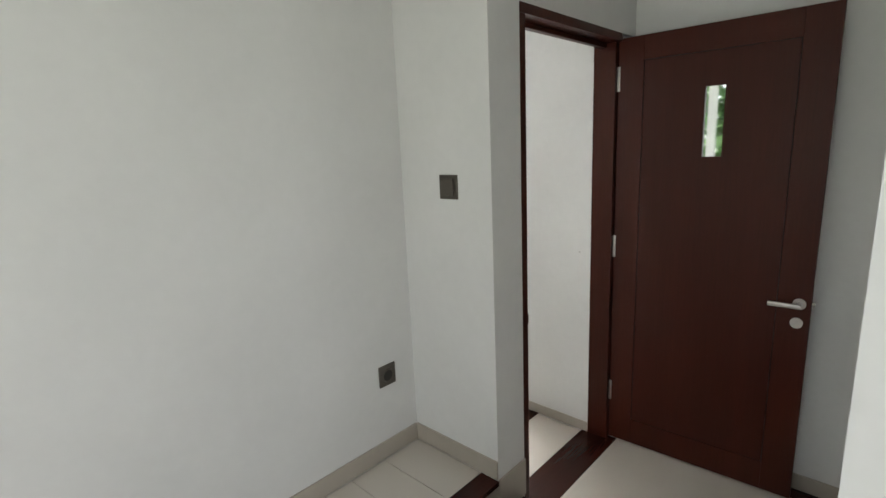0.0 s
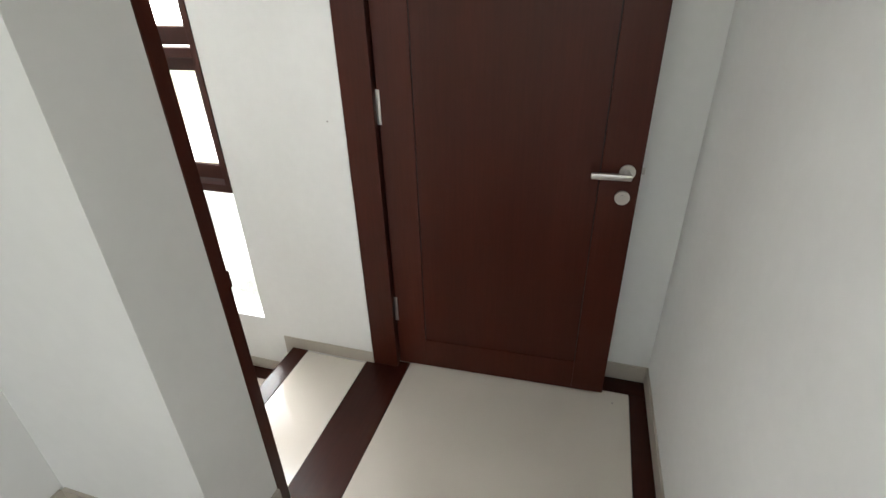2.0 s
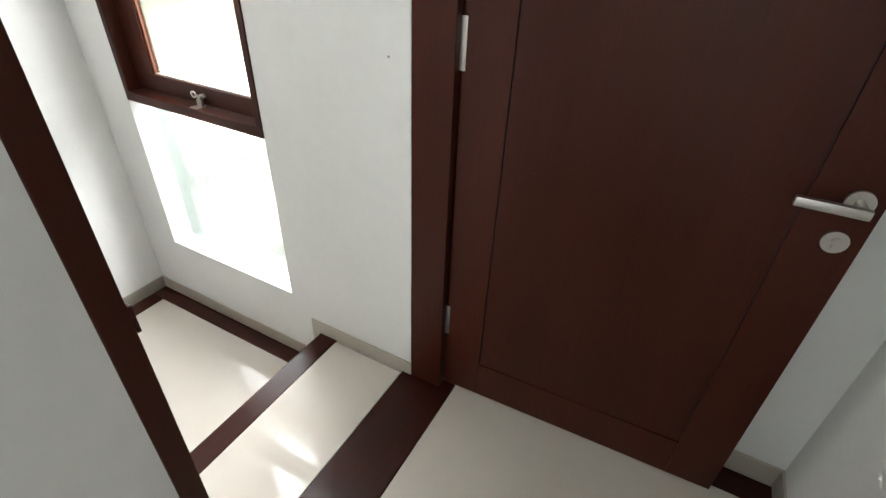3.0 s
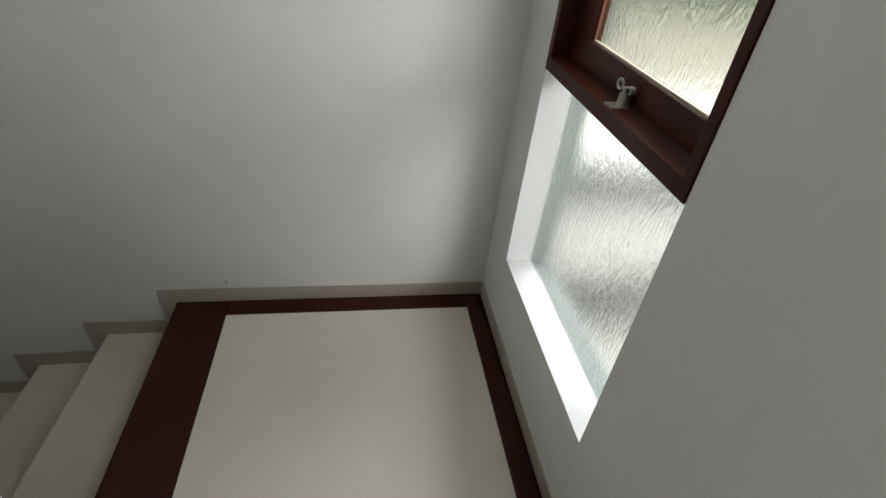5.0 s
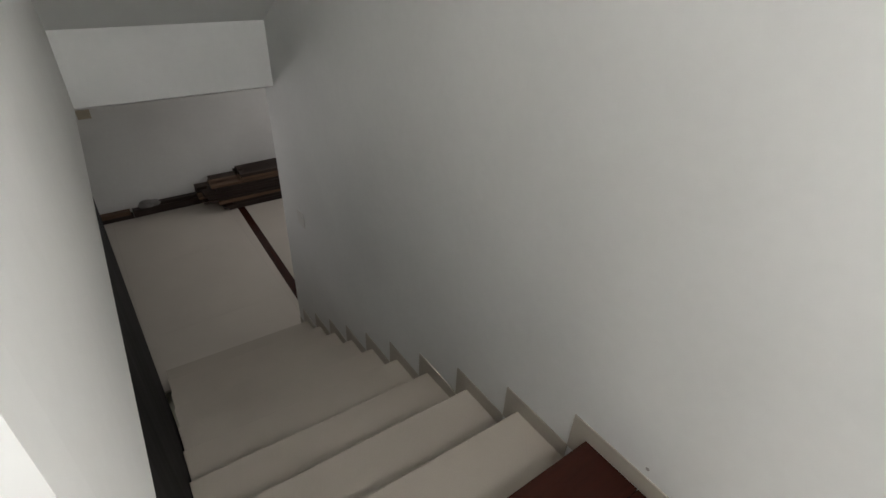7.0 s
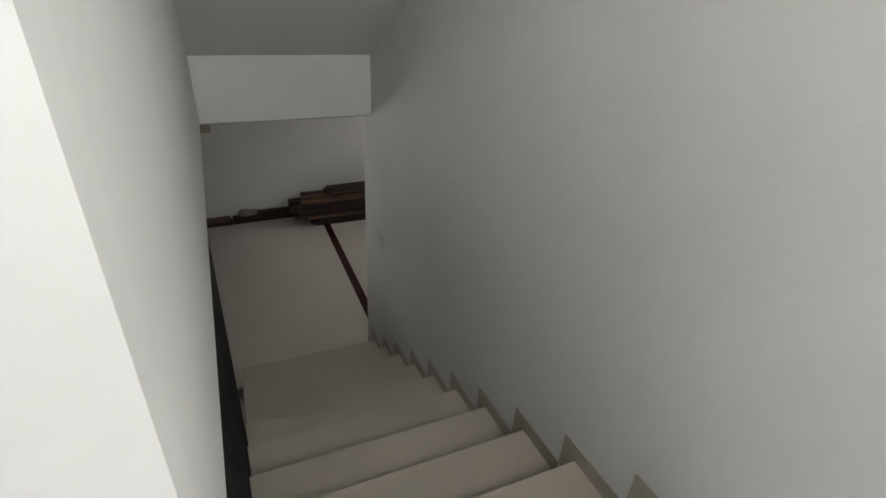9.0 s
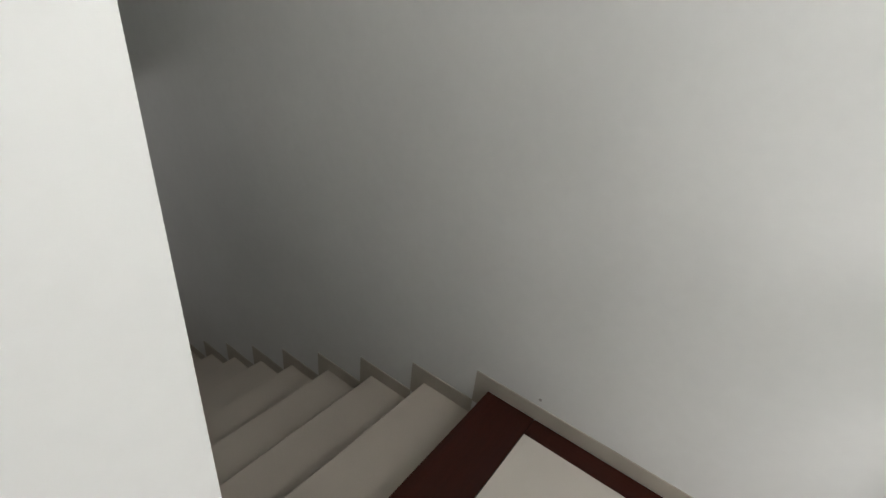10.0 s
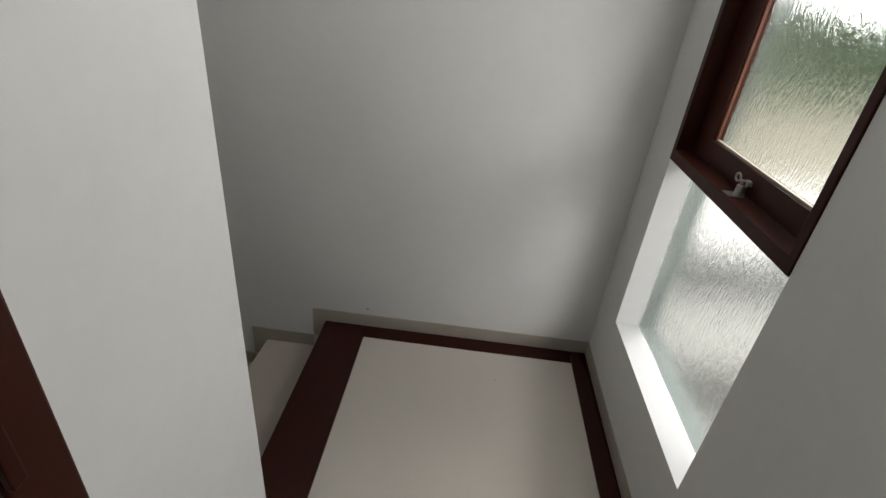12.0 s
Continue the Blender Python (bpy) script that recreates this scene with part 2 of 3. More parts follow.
bm = bmesh.new()
prism(bm, [(0.25, r2_y(0.25)), (0.25, -1.3), (X_END, -1.3), (X_END, r2_y(X_END))], -0.2, H_CEIL)
box(bm, X_END, X_END + 0.15, -3.3, -1.3, -0.2, H_CEIL)
structure("wall_vestibule", bm, PAINT, "matt white wall facing the door", "wall")
RW = (-1.9, 0.46, 1.0, 2.5)
X_W = -5.0
structure("wall_room_window", boxes(
    (X_W - 0.15, X_W, -3.3, RW[0], 0.2, H_CEIL), (X_W - 0.15, X_W, RW[1], Y_L, 0.2, H_CEIL),
    (X_W - 0.15, X_W, RW[0], RW[1], 0.2, RW[2]), (X_W - 0.15, X_W, RW[0], RW[1], RW[3], H_CEIL)), PAINT, "white wall with the room's window opening", "wall")
# Out of view; opening added for what the door's pane reflects.
structure("wall_room_side", boxes((-5.0, -4.9, 0.385, Y_L, 0.2, H_CEIL), (-4.9, -4.302, 0.385, Y_L, 0.2, 1.25), (-4.9, -3.662, 0.385, Y_L + 0.01, 2.5, H_CEIL)), PAINT, "unseen white wall with an added side opening", "wall")
# Out of view; its opening is added for the fill lamp.
structure("wall_room_end", boxes((-5.15, -3.2, -3.45, -3.3, 0.2, H_CEIL), (-2.2, X_END + 0.15, -3.45, -3.3, 0.2, H_CEIL), (-3.2, -2.2, -3.45, -3.3, 0.2, 1.0), (-3.2, -2.2, -3.45, -3.3, 2.5, H_CEIL)), PAINT, "unseen white end wall of the room with an added opening", "wall")
structure("ceiling_room", boxes((-5.15, 0.25, -3.45, 0.6, H_CEIL, H_CEIL + 0.1)), CEIL, "plain white ceiling", "ceiling")
structure("ceiling_hall", boxes((-3.5, 0.25, 0.6, Y_FAR + 0.15, H_CEIL, H_CEIL + 0.1)), CEIL, "plain white ceiling over the landing", "ceiling")
bm = bmesh.new()
SOFFIT_SLOPE = 0.52
for xa, xb, ya in ((X_BM, -3.66, 0.49), (-3.66, -1.2, 0.49)):
    za, zb = 0.68 + (xa - X_BM) * SOFFIT_SLOPE, 0.68 + (xb - X_BM) * SOFFIT_SLOPE
    prism(bm, [(xa, za), (xa, za + 0.15), (xb, zb + 0.15), (xb, zb)], ya, Y_FAR, "y")
structure("ceiling_stair_soffit", bm, CEIL, "sloping white soffit above the stairs", "ceiling")
structure("beam", prism(bmesh.new(), [(X_LE + 0.001, 0.245), (X_BM, 0.3), (X_BM, 0.8), (X_LE + 0.001, 0.8)], 0.42, Y_FAR, "y"), PAINT, "white plastered beam over the foot of the stairs", "beam")

# lower floor room
structure("wall_lower_far", boxes((X_LF - 0.15, X_LF, -0.35, 4.2, -2.2, 0.6)), PAINT, "white wall of the lower room behind the timber", "wall")
structure("wall_lower_side", boxes((X_LF - 0.15, X_LE + 0.16, 4.0, 4.15, -2.2, 0.6)), PAINT, "plain white unseen wall of the lower room", "wall")
structure("wall_lower_near", boxes((X_LE, X_LE + 0.16, Y_FAR + 0.15, 4.0, -2.2, 0.6)), PAINT, "plain white unseen wall of the lower room", "wall")
# Never in view: added to keep sky light out behind the black sheet.
structure("wall_lower_back", boxes((X_LF - 0.15, -2.0, -0.5, -0.35, -2.2, 0.6)), PAINT, "plain white unseen wall of the lower room", "wall")
structure("ceiling_lower", boxes((X_LF - 0.15, -4.9, -0.5, 4.2, 0.6, 0.7), (-4.9, X_LE - 0.001, 0.5, 4.2, 0.6, 0.7)), CEIL, "plain white ceiling of the lower room", "ceiling")
structure("floor_lower", boxes((X_LF - 0.15, -3.84, -0.35, 4.2, -2.2, Z_LOW - 0.003)), GROUT, "floor slab of the lower room", "floor")
bm = bmesh.new()
turn = -2.4
for line, top in (((-1.235, turn, -4.25), 0.298), ((-4.25, X_LF), -0.7)):
    prism(bm, [(x, left_y(x)) for x in line] + [(x, left_y(x) - 0.04) for x in reversed(line)], -1.9, top)
structure("wall_under_room", bm, BLACK, "flat black surface on the open side of the stairs", "wall")

# ---- floors ----
structure("floor_room", boxes((X_W, -1.335, -3.3, Y_L - 0.1, 0.2, Z_ROOM - 0.012), (-3.66, -1.335, Y_L - 0.1, Y_L, 0.2, Z_ROOM - 0.012), (-1.335, -1.245, Y_R2 - 0.05, 0.065, 0.0, Z_ROOM - 0.022), (-1.335, X_S, Y_R - 0.005, Y_L, 0.0, Z_ROOM - 0.022)), GROUT, "room floor slab", "floor")
structure("floor_tread", boxes((-1.243, -0.935, Y_R2 - 0.05, Y_R - 0.006, 0.0, Z_TREAD - 0.022)), GROUT, "slab of the step below the room", "floor")
structure("floor_vestibule", boxes((-0.955, 0.2, Y_R2, Y_R, -0.1, -0.012)), GROUT, "slab of the space before the door", "floor")
structure("floor_hall", boxes((X_PC, 0.0, Y_R, 0.545, -0.2, -0.022)), GROUT, "slab inside the door above the landing", "floor")
structure("floor_landing", boxes((X_EDGE + 0.012, 0.0, 0.4, Y_FAR, -0.4, Z_LAND - 0.022)), GROUT, "landing slab", "floor")

# ---- stairs ----
stair = holder("staircase", "cream tiled staircase with plain risers going down to the lower floor", "staircase", kind="structure")
bm = bmesh.new()
SKEW = 0.034
prof = [(edge(0) + 0.01, Z_LAND - 0.03)]
for k in range(1, 10):
    z = Z_LAND - k * RISE
    prof += [(edge(k - 1) + 0.012, z - 0.02), (edge(k) + 0.012, z - 0.02)]
prof += [(prof[-1][0], Z_LOW - 0.1), (edge(0) + 0.01, Z_LOW - 0.1)]
prism(bm, [(px + 0.045, pz) for px, pz in prof[::-1]], 0.534, Y_FAR - 0.001, "y")
part("core", bm, GROUT, stair, "cement core of the staircase")
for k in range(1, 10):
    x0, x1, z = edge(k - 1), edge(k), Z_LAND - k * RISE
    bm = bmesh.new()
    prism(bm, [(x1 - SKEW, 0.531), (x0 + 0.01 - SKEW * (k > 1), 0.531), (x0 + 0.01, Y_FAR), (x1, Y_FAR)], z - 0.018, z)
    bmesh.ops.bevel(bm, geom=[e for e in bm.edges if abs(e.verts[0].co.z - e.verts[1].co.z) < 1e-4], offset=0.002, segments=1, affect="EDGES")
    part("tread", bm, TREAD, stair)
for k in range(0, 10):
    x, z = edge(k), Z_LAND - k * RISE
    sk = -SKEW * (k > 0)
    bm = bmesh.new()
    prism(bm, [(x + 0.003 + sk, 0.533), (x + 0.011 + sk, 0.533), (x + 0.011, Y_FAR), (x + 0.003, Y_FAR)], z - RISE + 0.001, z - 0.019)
    part("riser", bm, RISER_SHADED, stair)

# stepped skirting against the long wall
bm = bmesh.new()
for k in range(0, 10):
    z, h = Z_LAND - k * RISE, 0.062 if k == 0 else 0.068
    x0 = -1.268 - k * 0.298
    x1 = 0.0 if k == 0 else x0 + 0.298
    box(bm, x0, x1, Y_FAR - 0.004, Y_FAR, z, z + h)
    box(bm, x0, edge(k), Y_FAR - 0.004, Y_FAR, z - RISE + 0.068, z)
box(bm, X_LE, -3.952, Y_FAR - 0.004, Y_FAR, Z_LOW, Z_LOW + 0.068)
tagged(mesh_object("baseboard_stair", bm, SKIRT), "stepped taupe tile skirting against the stair wall", "baseboard", kind="structure")
tagged(mesh_object("baseboard_window_wall", boxes(
    (-0.004, 0, 0.57, Y_FAR - 0.004, Z_LAND, Z_LAND + 0.062), (-0.004, 0, 0.12, 0.60, 0.0, 0.064), (-0.004, 0, 0.562, 0.60, Z_LAND + 0.062, 0.0)), SKIRT),
    "taupe tile skirting that steps up with the floor", "baseboard", kind="structure")
tagged(mesh_object("baseboard_room", boxes(
    (-3.5, X_S - 0.009, Y_L - 0.009, Y_L, Z_ROOM, Z_ROOM + SK + 0.003), (X_S - 0.009, X_S, Y_R, Y_L - 0.009, Z_ROOM, Z_ROOM + SK + 0.003)), SKIRT),
    "taupe tile skirting of the room", "baseboard", kind="structure")
tagged(mesh_object("baseboard_door", boxes((X_S, -0.907, Y_R - 0.009, Y_R, Z_TREAD, Z_ROOM - 0.004)), SKIRT), "taupe tile skirting beside the door frame", "baseboard", kind="structure")
bm = boxes((0.191, 0.2, Y_R2 + 0.009, -0.03, 0, SK))
for xa, xb, za in ((X_END, -1.24, Z_ROOM), (-1.24, -0.93, Z_TREAD), (-0.93, 0.2, 0.0)):
    prism(bm, [(xa, r2_y(xa) - 0.001), (xb, r2_y(xb) - 0.001), (xb, r2_y(xb) + 0.008), (xa, r2_y(xa) + 0.008)], za, za + SK)
tagged(mesh_object("baseboard_vestibule", bm, SKIRT), "taupe tile skirting of the space before the door", "baseboard", kind="structure")
tagged(mesh_object("baseboard_hall", boxes((X_PC, X_PC + 0.005, 0.0, Y_PC, 0, SK)), SKIRT), "taupe tile skirting beside the upper step", "baseboard", kind="structure")


# wooden floor strips
def strip(name, dims, material, label):
    tagged(mesh_object(name, boxes(dims, bevel=0.0025), material), label, "floor trim", kind="structure")


strip("trim_room_edge", (-1.335, X_S - 0.01, Y_R - 0.012, 0.066, Z_ROOM - 0.022, Z_ROOM + 0.001), WOOD_X, "dark stained wooden nosing at the room's floor edge")
strip("trim_room_edge_long", (-1.335, -1.24, r2_y(-1.3), Y_R - 0.013, Z_ROOM - 0.022, Z_ROOM + 0.001), WOOD_Y, "dark stained wooden nosing of the upper step")
strip("trim_tread_edge", (-1.028, -0.93, Y_R2 - 0.03, Y_R - 0.010, Z_TREAD - 0.022, Z_TREAD + 0.001), WOOD_Y, "dark stained wooden nosing of the lower step")
strip("trim_threshold", (-0.904, 0.04, -0.048, 0.158, -0.03, 0.002), WOOD_X, "wide dark stained wooden threshold under the door")
strip("trim_vestibule", (-0.93, 0.1, Y_R2 - 0.02, -1.034, -0.02, 0.001), WOOD_X, "dark stained wooden border on the floor")
strip("trim_vestibule_side", (0.101, 0.19, Y_R2 - 0.002, -0.05, -0.02, 0.001), WOOD_Y, "dark stained wooden border behind the door leaf")
strip("trim_hall_edge", (X_PC + 0.009, -0.001, 0.476, 0.56, -0.022, 0.001), WOOD_X, "dark stained wooden nosing above the landing")
strip("trim_landing_edge", (X_EDGE, -1.015, 0.5, Y_FAR - 0.005, Z_LAND - 0.022, Z_LAND + 0.001), WOOD_Y, "wide dark stained wooden nosing at the top of the stairs")
strip("trim_landing_far", (-1.014, -0.078, 1.527, Y_FAR - 0.005, Z_LAND - 0.022, Z_LAND + 0.001), WOOD_X, "dark stained wooden border along the stair wall")
strip("trim_landing_side", (-0.077, -0.005, 0.562, Y_FAR - 0.005, Z_LAND - 0.022, Z_LAND + 0.001), WOOD_Y, "dark stained wooden border under the window")
tagged(mesh_object("trim_lower", prism(bmesh.new(), [(X_LF, 1.765), (X_LE - 0.01, 1.69), (X_LE - 0.01, 1.775), (X_LF, 1.85)], Z_LOW - 0.02, Z_LOW + 0.001), WOOD_X), "dark wooden strip across the lower floor", "floor trim", kind="structure")

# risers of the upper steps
tagged(mesh_object("riser_room", boxes((-1.25, -1.241, Y_R2 - 0.025, Y_R - 0.013, Z_TREAD, Z_ROOM - 0.023)), RISER_SHADED), "cream tiled riser below the room", "riser", kind="structure")
tagged(mesh_object("riser_vestibule", boxes((-0.941, -0.932, Y_R2 - 0.018, Y_R - 0.01, 0.0, Z_TREAD - 0.023)), RISER_SHADED), "cream tiled riser above the door's floor", "riser", kind="structure")
tagged(mesh_object("riser_landing", boxes((X_PC, -0.01, 0.546, 0.555, Z_LAND, -0.023)), RISER_SHADED), "cream tiled riser above the landing", "riser", kind="structure")

# ---- door ----
door = holder("door_1", "dark red-brown stained wooden door standing wide open in its frame", "door", kind="structure")
part("door_frame", boxes(
    (-0.905, -0.868, -0.022, 0.018, 0.002, 2.285), (0.0, 0.026, -0.0, 0.124, 0.002, 2.285), (0.026, 0.06, 0.003, 0.124, 0.002, 2.285), (-0.905, 0.026, -0.022, 0.0, 2.286, 2.325), (-0.905, 0.085, 0.001, 0.124, 2.286, 2.325), bevel=0.002), WOOD, door, "dark stained wooden frame")
part("door_stop", boxes((-0.867, -0.001, 0.05, 0.08, 2.262, 2.284), bevel=0.001), WOOD, door)
bm = boxes((-0.8675, -0.8625, -0.0215, -0.012, 1.014, 1.056), bevel=0.001)
part("strike_plate", bm, WOOD, door, "small dark strike plate")
leaf_m = Matrix.Translation((0.03, -0.004, 0.012)) @ Matrix.Rotation(radians(2.4), 4, "Z")
LW, LH, LT = 0.917, 2.288, 0.04
GY0, GY1, GZ0, GZ1 = -0.515, -0.418, 1.67, 2.013
bm = bmesh.new()
# leaf in its own axes: face towards -x at x = 0, hinge edge at y = 0
gx = 0.13
box(bm, 0.0, LT, -gx, 0, 0, LH, 0.0015)
box(bm, 0.0, LT, -LW, -LW + gx, 0, LH, 0.0015)
box(bm, 0.0, LT, -LW + gx, -gx, 0, 0.15, 0.0015)
box(bm, 0.0, LT, -LW + gx, -gx, LH - 0.12, LH, 0.0015)
leaf = part("leaf", bm, WOOD, door, "dark stained flush wooden door leaf")
leaf.matrix_basis = leaf_m
gap = 0.004
part("panel", boxes(
    (0.0015, LT - 0.0015, -LW + gx + gap, GY0, 0.15 + gap, LH - 0.12 - gap), (0.0015, LT - 0.0015, GY1, -gx - gap, 0.15 + gap, LH - 0.12 - gap),
    (0.0015, LT - 0.0015, GY0, GY1, 0.15 + gap, GZ0), (0.0015, LT - 0.0015, GY0, GY1, GZ1, LH - 0.12 - gap)), WOOD, leaf, "flush dark wooden door panel")
part("groove", boxes((0.006, LT - 0.006, -LW + gx, -LW + gx + gap, 0.15, LH - 0.12), (0.006, LT - 0.006, -gx - gap, -gx, 0.15, LH - 0.12),
    (0.006, LT - 0.006, -LW + gx, -gx, 0.15, 0.15 + gap), (0.006, LT - 0.006, -LW + gx, -gx, LH - 0.12 - gap, LH - 0.12)), SEALANT, leaf, "dark joint round the panel")
part("pane", boxes((0.012, 0.02, GY0, GY1, GZ0, GZ1)), MIRRORED, leaf, "narrow reflecting glass pane")
part("pane_bead", boxes((-0.001, 0.012, GY0, GY0 + 0.006, GZ0, GZ1), (-0.001, 0.012, GY1 - 0.006, GY1, GZ0, GZ1), (-0.001, 0.012, GY0 + 0.006, GY1 - 0.006, GZ0, GZ0 + 0.006), (-0.001, 0.012, GY0 + 0.006, GY1 - 0.006, GZ1 - 0.006, GZ1)), WOOD, leaf, "slim dark wooden glazing bead")
for z0 in (0.245, 1.127, 2.025):
    bm = boxes((-0.0022, 0.0005, -0.010, 0.014, z0, z0 + 0.124), bevel=0.0008)
    for i in (0.2, 0.5, 0.8):
        rod(bm, (-0.0024, -0.003 + 0.004 * (i == 0.5), z0 + 0.124 * i), (-0.0034, -0.003 + 0.004 * (i == 0.5), z0 + 0.124 * i), 0.0032, 10)
    rod(bm, (0.0, 0.0115, z0), (0.0, 0.0115, z0 + 0.124), 0.003, 12)
    part("hinge", bm, STEEL, leaf, "satin steel butt hinge", smooth=True)
HY, HZ = -0.872, 1.003
bm = bmesh.new()
rod(bm, (0.0, HY, HZ), (-0.008, HY, HZ), 0.026, 32)
rod(bm, (-0.008, HY, HZ), (-0.05, HY, HZ), 0.010, 20)
lever = bmesh.new()
box(lever, -0.062, -0.046, HY - 0.012, HY + 0.118, HZ - 0.011, HZ + 0.011, 0.006)
part("rose", bm, STEEL, leaf, "round brushed steel rose", smooth=True)
part("lever", lever, STEEL, leaf, "brushed steel lever handle", smooth=True)
bm = bmesh.new()
rod(bm, (0.0, HY + 0.004, HZ - 0.092), (-0.008, HY + 0.004, HZ - 0.092), 0.025, 32)
rod(bm, (-0.008, HY + 0.004, HZ - 0.088), (-0.012, HY + 0.004, HZ - 0.088), 0.008, 16)
box(bm, -0.012, -0.008, HY, HY + 0.008, HZ - 0.106, HZ - 0.09, 0.001)
part("lock", bm, STEEL, leaf, "round steel lock escutcheon", smooth=True)
part("latch_bolt", boxes((0.012, 0.028, -LW - 0.012, -LW, HZ - 0.01, HZ + 0.01), bevel=0.002), STEEL, leaf)

# ---- window ----
win = holder("window_1", "tall window with a dark stained frame, patterned glass and a fixed lower pane", "window", kind="structure")
FZ0 = 0.817
T0, T1 = 1.36, 1.43       # transom between the sashes
part("window_frame", boxes(
    (-0.004, 0.085, WY0 + 0.001, WY1 - 0.001, FZ0, FZ0 + 0.035), (-0.004, 0.085, WY0 + 0.001, WY0 + 0.026, FZ0 + 0.035, WZ1), (-0.004, 0.085, WY1 - 0.026, WY1 - 0.001, FZ0 + 0.035, WZ1),
    (-0.004, 0.085, WY0 + 0.026, WY1 - 0.026, T0, T0 + 0.035), (-0.004, 0.085, WY0 + 0.026, WY1 - 0.026, WZ1 - 0.035, WZ1 - 0.001), bevel=0.002), WOOD, win, "dark stained wooden window frame")


def sash(z0, z1):
    y0, y1 = WY0 + 0.028, WY1 - 0.028
    s = part("sash", boxes((0.047, 0.08, y0, y1, z0, z0 + 0.064), (0.047, 0.08, y0, y1, z1 - 0.05, z1), (0.047, 0.08, y0, y0 + 0.05, z0 + 0.064, z1 - 0.05), (0.047, 0.08, y1 - 0.1, y1, z0 + 0.064, z1 - 0.05), bevel=0.002), WOOD, win, "dark stained wooden sash")
    p = part("pane", boxes((0.062, 0.067, y0 + 0.045, y1 - 0.095, z0 + 0.06, z1 - 0.045)), RAIN_GLASS, s, "rain-patterned obscured glass")
    p.visible_shadow = False
    part("side_bead", boxes((0.054, 0.062, y0 + 0.05, y0 + 0.056, z0 + 0.064, z1 - 0.05), (0.054, 0.062, y1 - 0.106, y1 - 0.1, z0 + 0.064, z1 - 0.05)), EDGE_W, s, "orange-brown wooden bead")
    part("bead", boxes((0.054, 0.062, y0 + 0.056, y1 - 0.106, z0 + 0.064, z0 + 0.069)), SEAL_P, s, "pale sealant line")
    return s


sash(FZ0 + 0.04, T0 - 0.004)
sash(T0 + 0.04, WZ1 - 0.04)
p = part("lower_pane", boxes((0.086, 0.092, WY0 + 0.002, WY1 - 0.002, WZ0 + 0.002, FZ0)), RAIN_GLASS, win, "fixed rain-patterned obscured glass")
p.visible_shadow = False
LY, LZ = 1.022, FZ0 + 0.035
latch = part("latch", boxes((0.004, 0.03, LY - 0.012, LY + 0.026, LZ, LZ + 0.002), bevel=0.0008), STEEL, win, "small chrome casement fastener")
bm = bmesh.new()
rod(bm, (0.031, LY - 0.004, LZ + 0.002), (0.031, LY - 0.004, LZ + 0.03), 0.0125, 24, 0.0115)
rod(bm, (0.031, LY - 0.004, LZ + 0.03), (0.029, LY - 0.002, LZ + 0.043), 0.006, 18)
part("barrel", bm, STEEL, latch, smooth=True)
bm = bmesh.new()
for i in range(20):
    a, b2 = i / 20 * math.tau, (i + 1) / 20 * math.tau
    c = Vector((0.024, LY + 0.014, LZ + 0.044))
    rod(bm, c + Vector((0, math.cos(a) * 0.0115, math.sin(a) * 0.0095)), c + Vector((0, math.cos(b2) * 0.0115, math.sin(b2) * 0.0095)), 0.0028, 8)
part("pull_ring", bm, STEEL, latch, smooth=True)
bm = bmesh.new()
for i in range(9):
    a, b2 = radians(20 + i * 17), radians(37 + i * 17)
    c = Vector((0.034, LY - 0.016, LZ + 0.036))
    box(bm, c.x - 0.006, c.x + 0.006, c.y + 0.011 * math.cos(b2) - 0.0012, c.y + 0.011 * math.cos(a) + 0.0012, c.z + 0.011 * min(math.sin(a), math.sin(b2)) - 0.0016, c.z + 0.011 * max(math.sin(a), math.sin(b2)))
part("hook", bm, STEEL, latch)

# ---- fittings ----
sw = holder("light_switch", "square bronze-coloured rocker light switch on the white pier", "light switch")
sw.location = (X_S, 0.2, 1.63)
part("plate", boxes((-0.004, 0, -0.05, 0.05, -0.05, 0.05), bevel=0.003), PLATE, sw)
part("rocker", boxes((-0.014, -0.009, -0.032, 0.032, -0.034, 0.034), bevel=0.002), PLATE, sw, "raised rocker")
so = holder("wall_socket", "square bronze-coloured power socket low on the white wall", "socket")
so.location = (-1.276, Y_L, 0.776)
part("plate", boxes((-0.047, 0.047, -0.009, 0, -0.05, 0.05), bevel=0.003), PLATE, so)
bm = bmesh.new()
for i in range(32):
    a, b2 = i / 32 * math.tau, (i + 1) / 32 * math.tau
    q = [bm.verts.new((r * math.cos(g), y, r * math.sin(g))) for r, g, y in ((0.03, a, -0.0135), (0.03, b2, -0.0135), (0.026, b2, -0.0135), (0.026, a, -0.0135))]
    bm.faces.new(q)
    w = [bm.verts.new((r * math.cos(g), y, r * math.sin(g))) for r, g, y in ((0.03, a, -0.0135), (0.03, b2, -0.0135), (0.032, b2, -0.009), (0.032, a, -0.009))]
    bm.faces.new(w)
part("rim", bm, PLATE, so, "round raised rim")
bm = bmesh.new()
rod(bm, (0, -0.0092, 0), (0, -0.0105, 0), 0.026, 32)
part("well", bm, PLATE_D, so, "dark round plug well")

def speck(x, y, z, axis, r, label, name="nail_hole"):
    """A small dark chip or hole in a painted wall or on the floor."""
    bm = bmesh.new()
    v = Vector((axis[0], axis[1], axis[2])) * 0.0012
    rod(bm, Vector((x, y, z)) - v, Vector((x, y, z)) + v, r, 9)
    tagged(mesh_object(name, bm, SPECK), label, "wall mark")


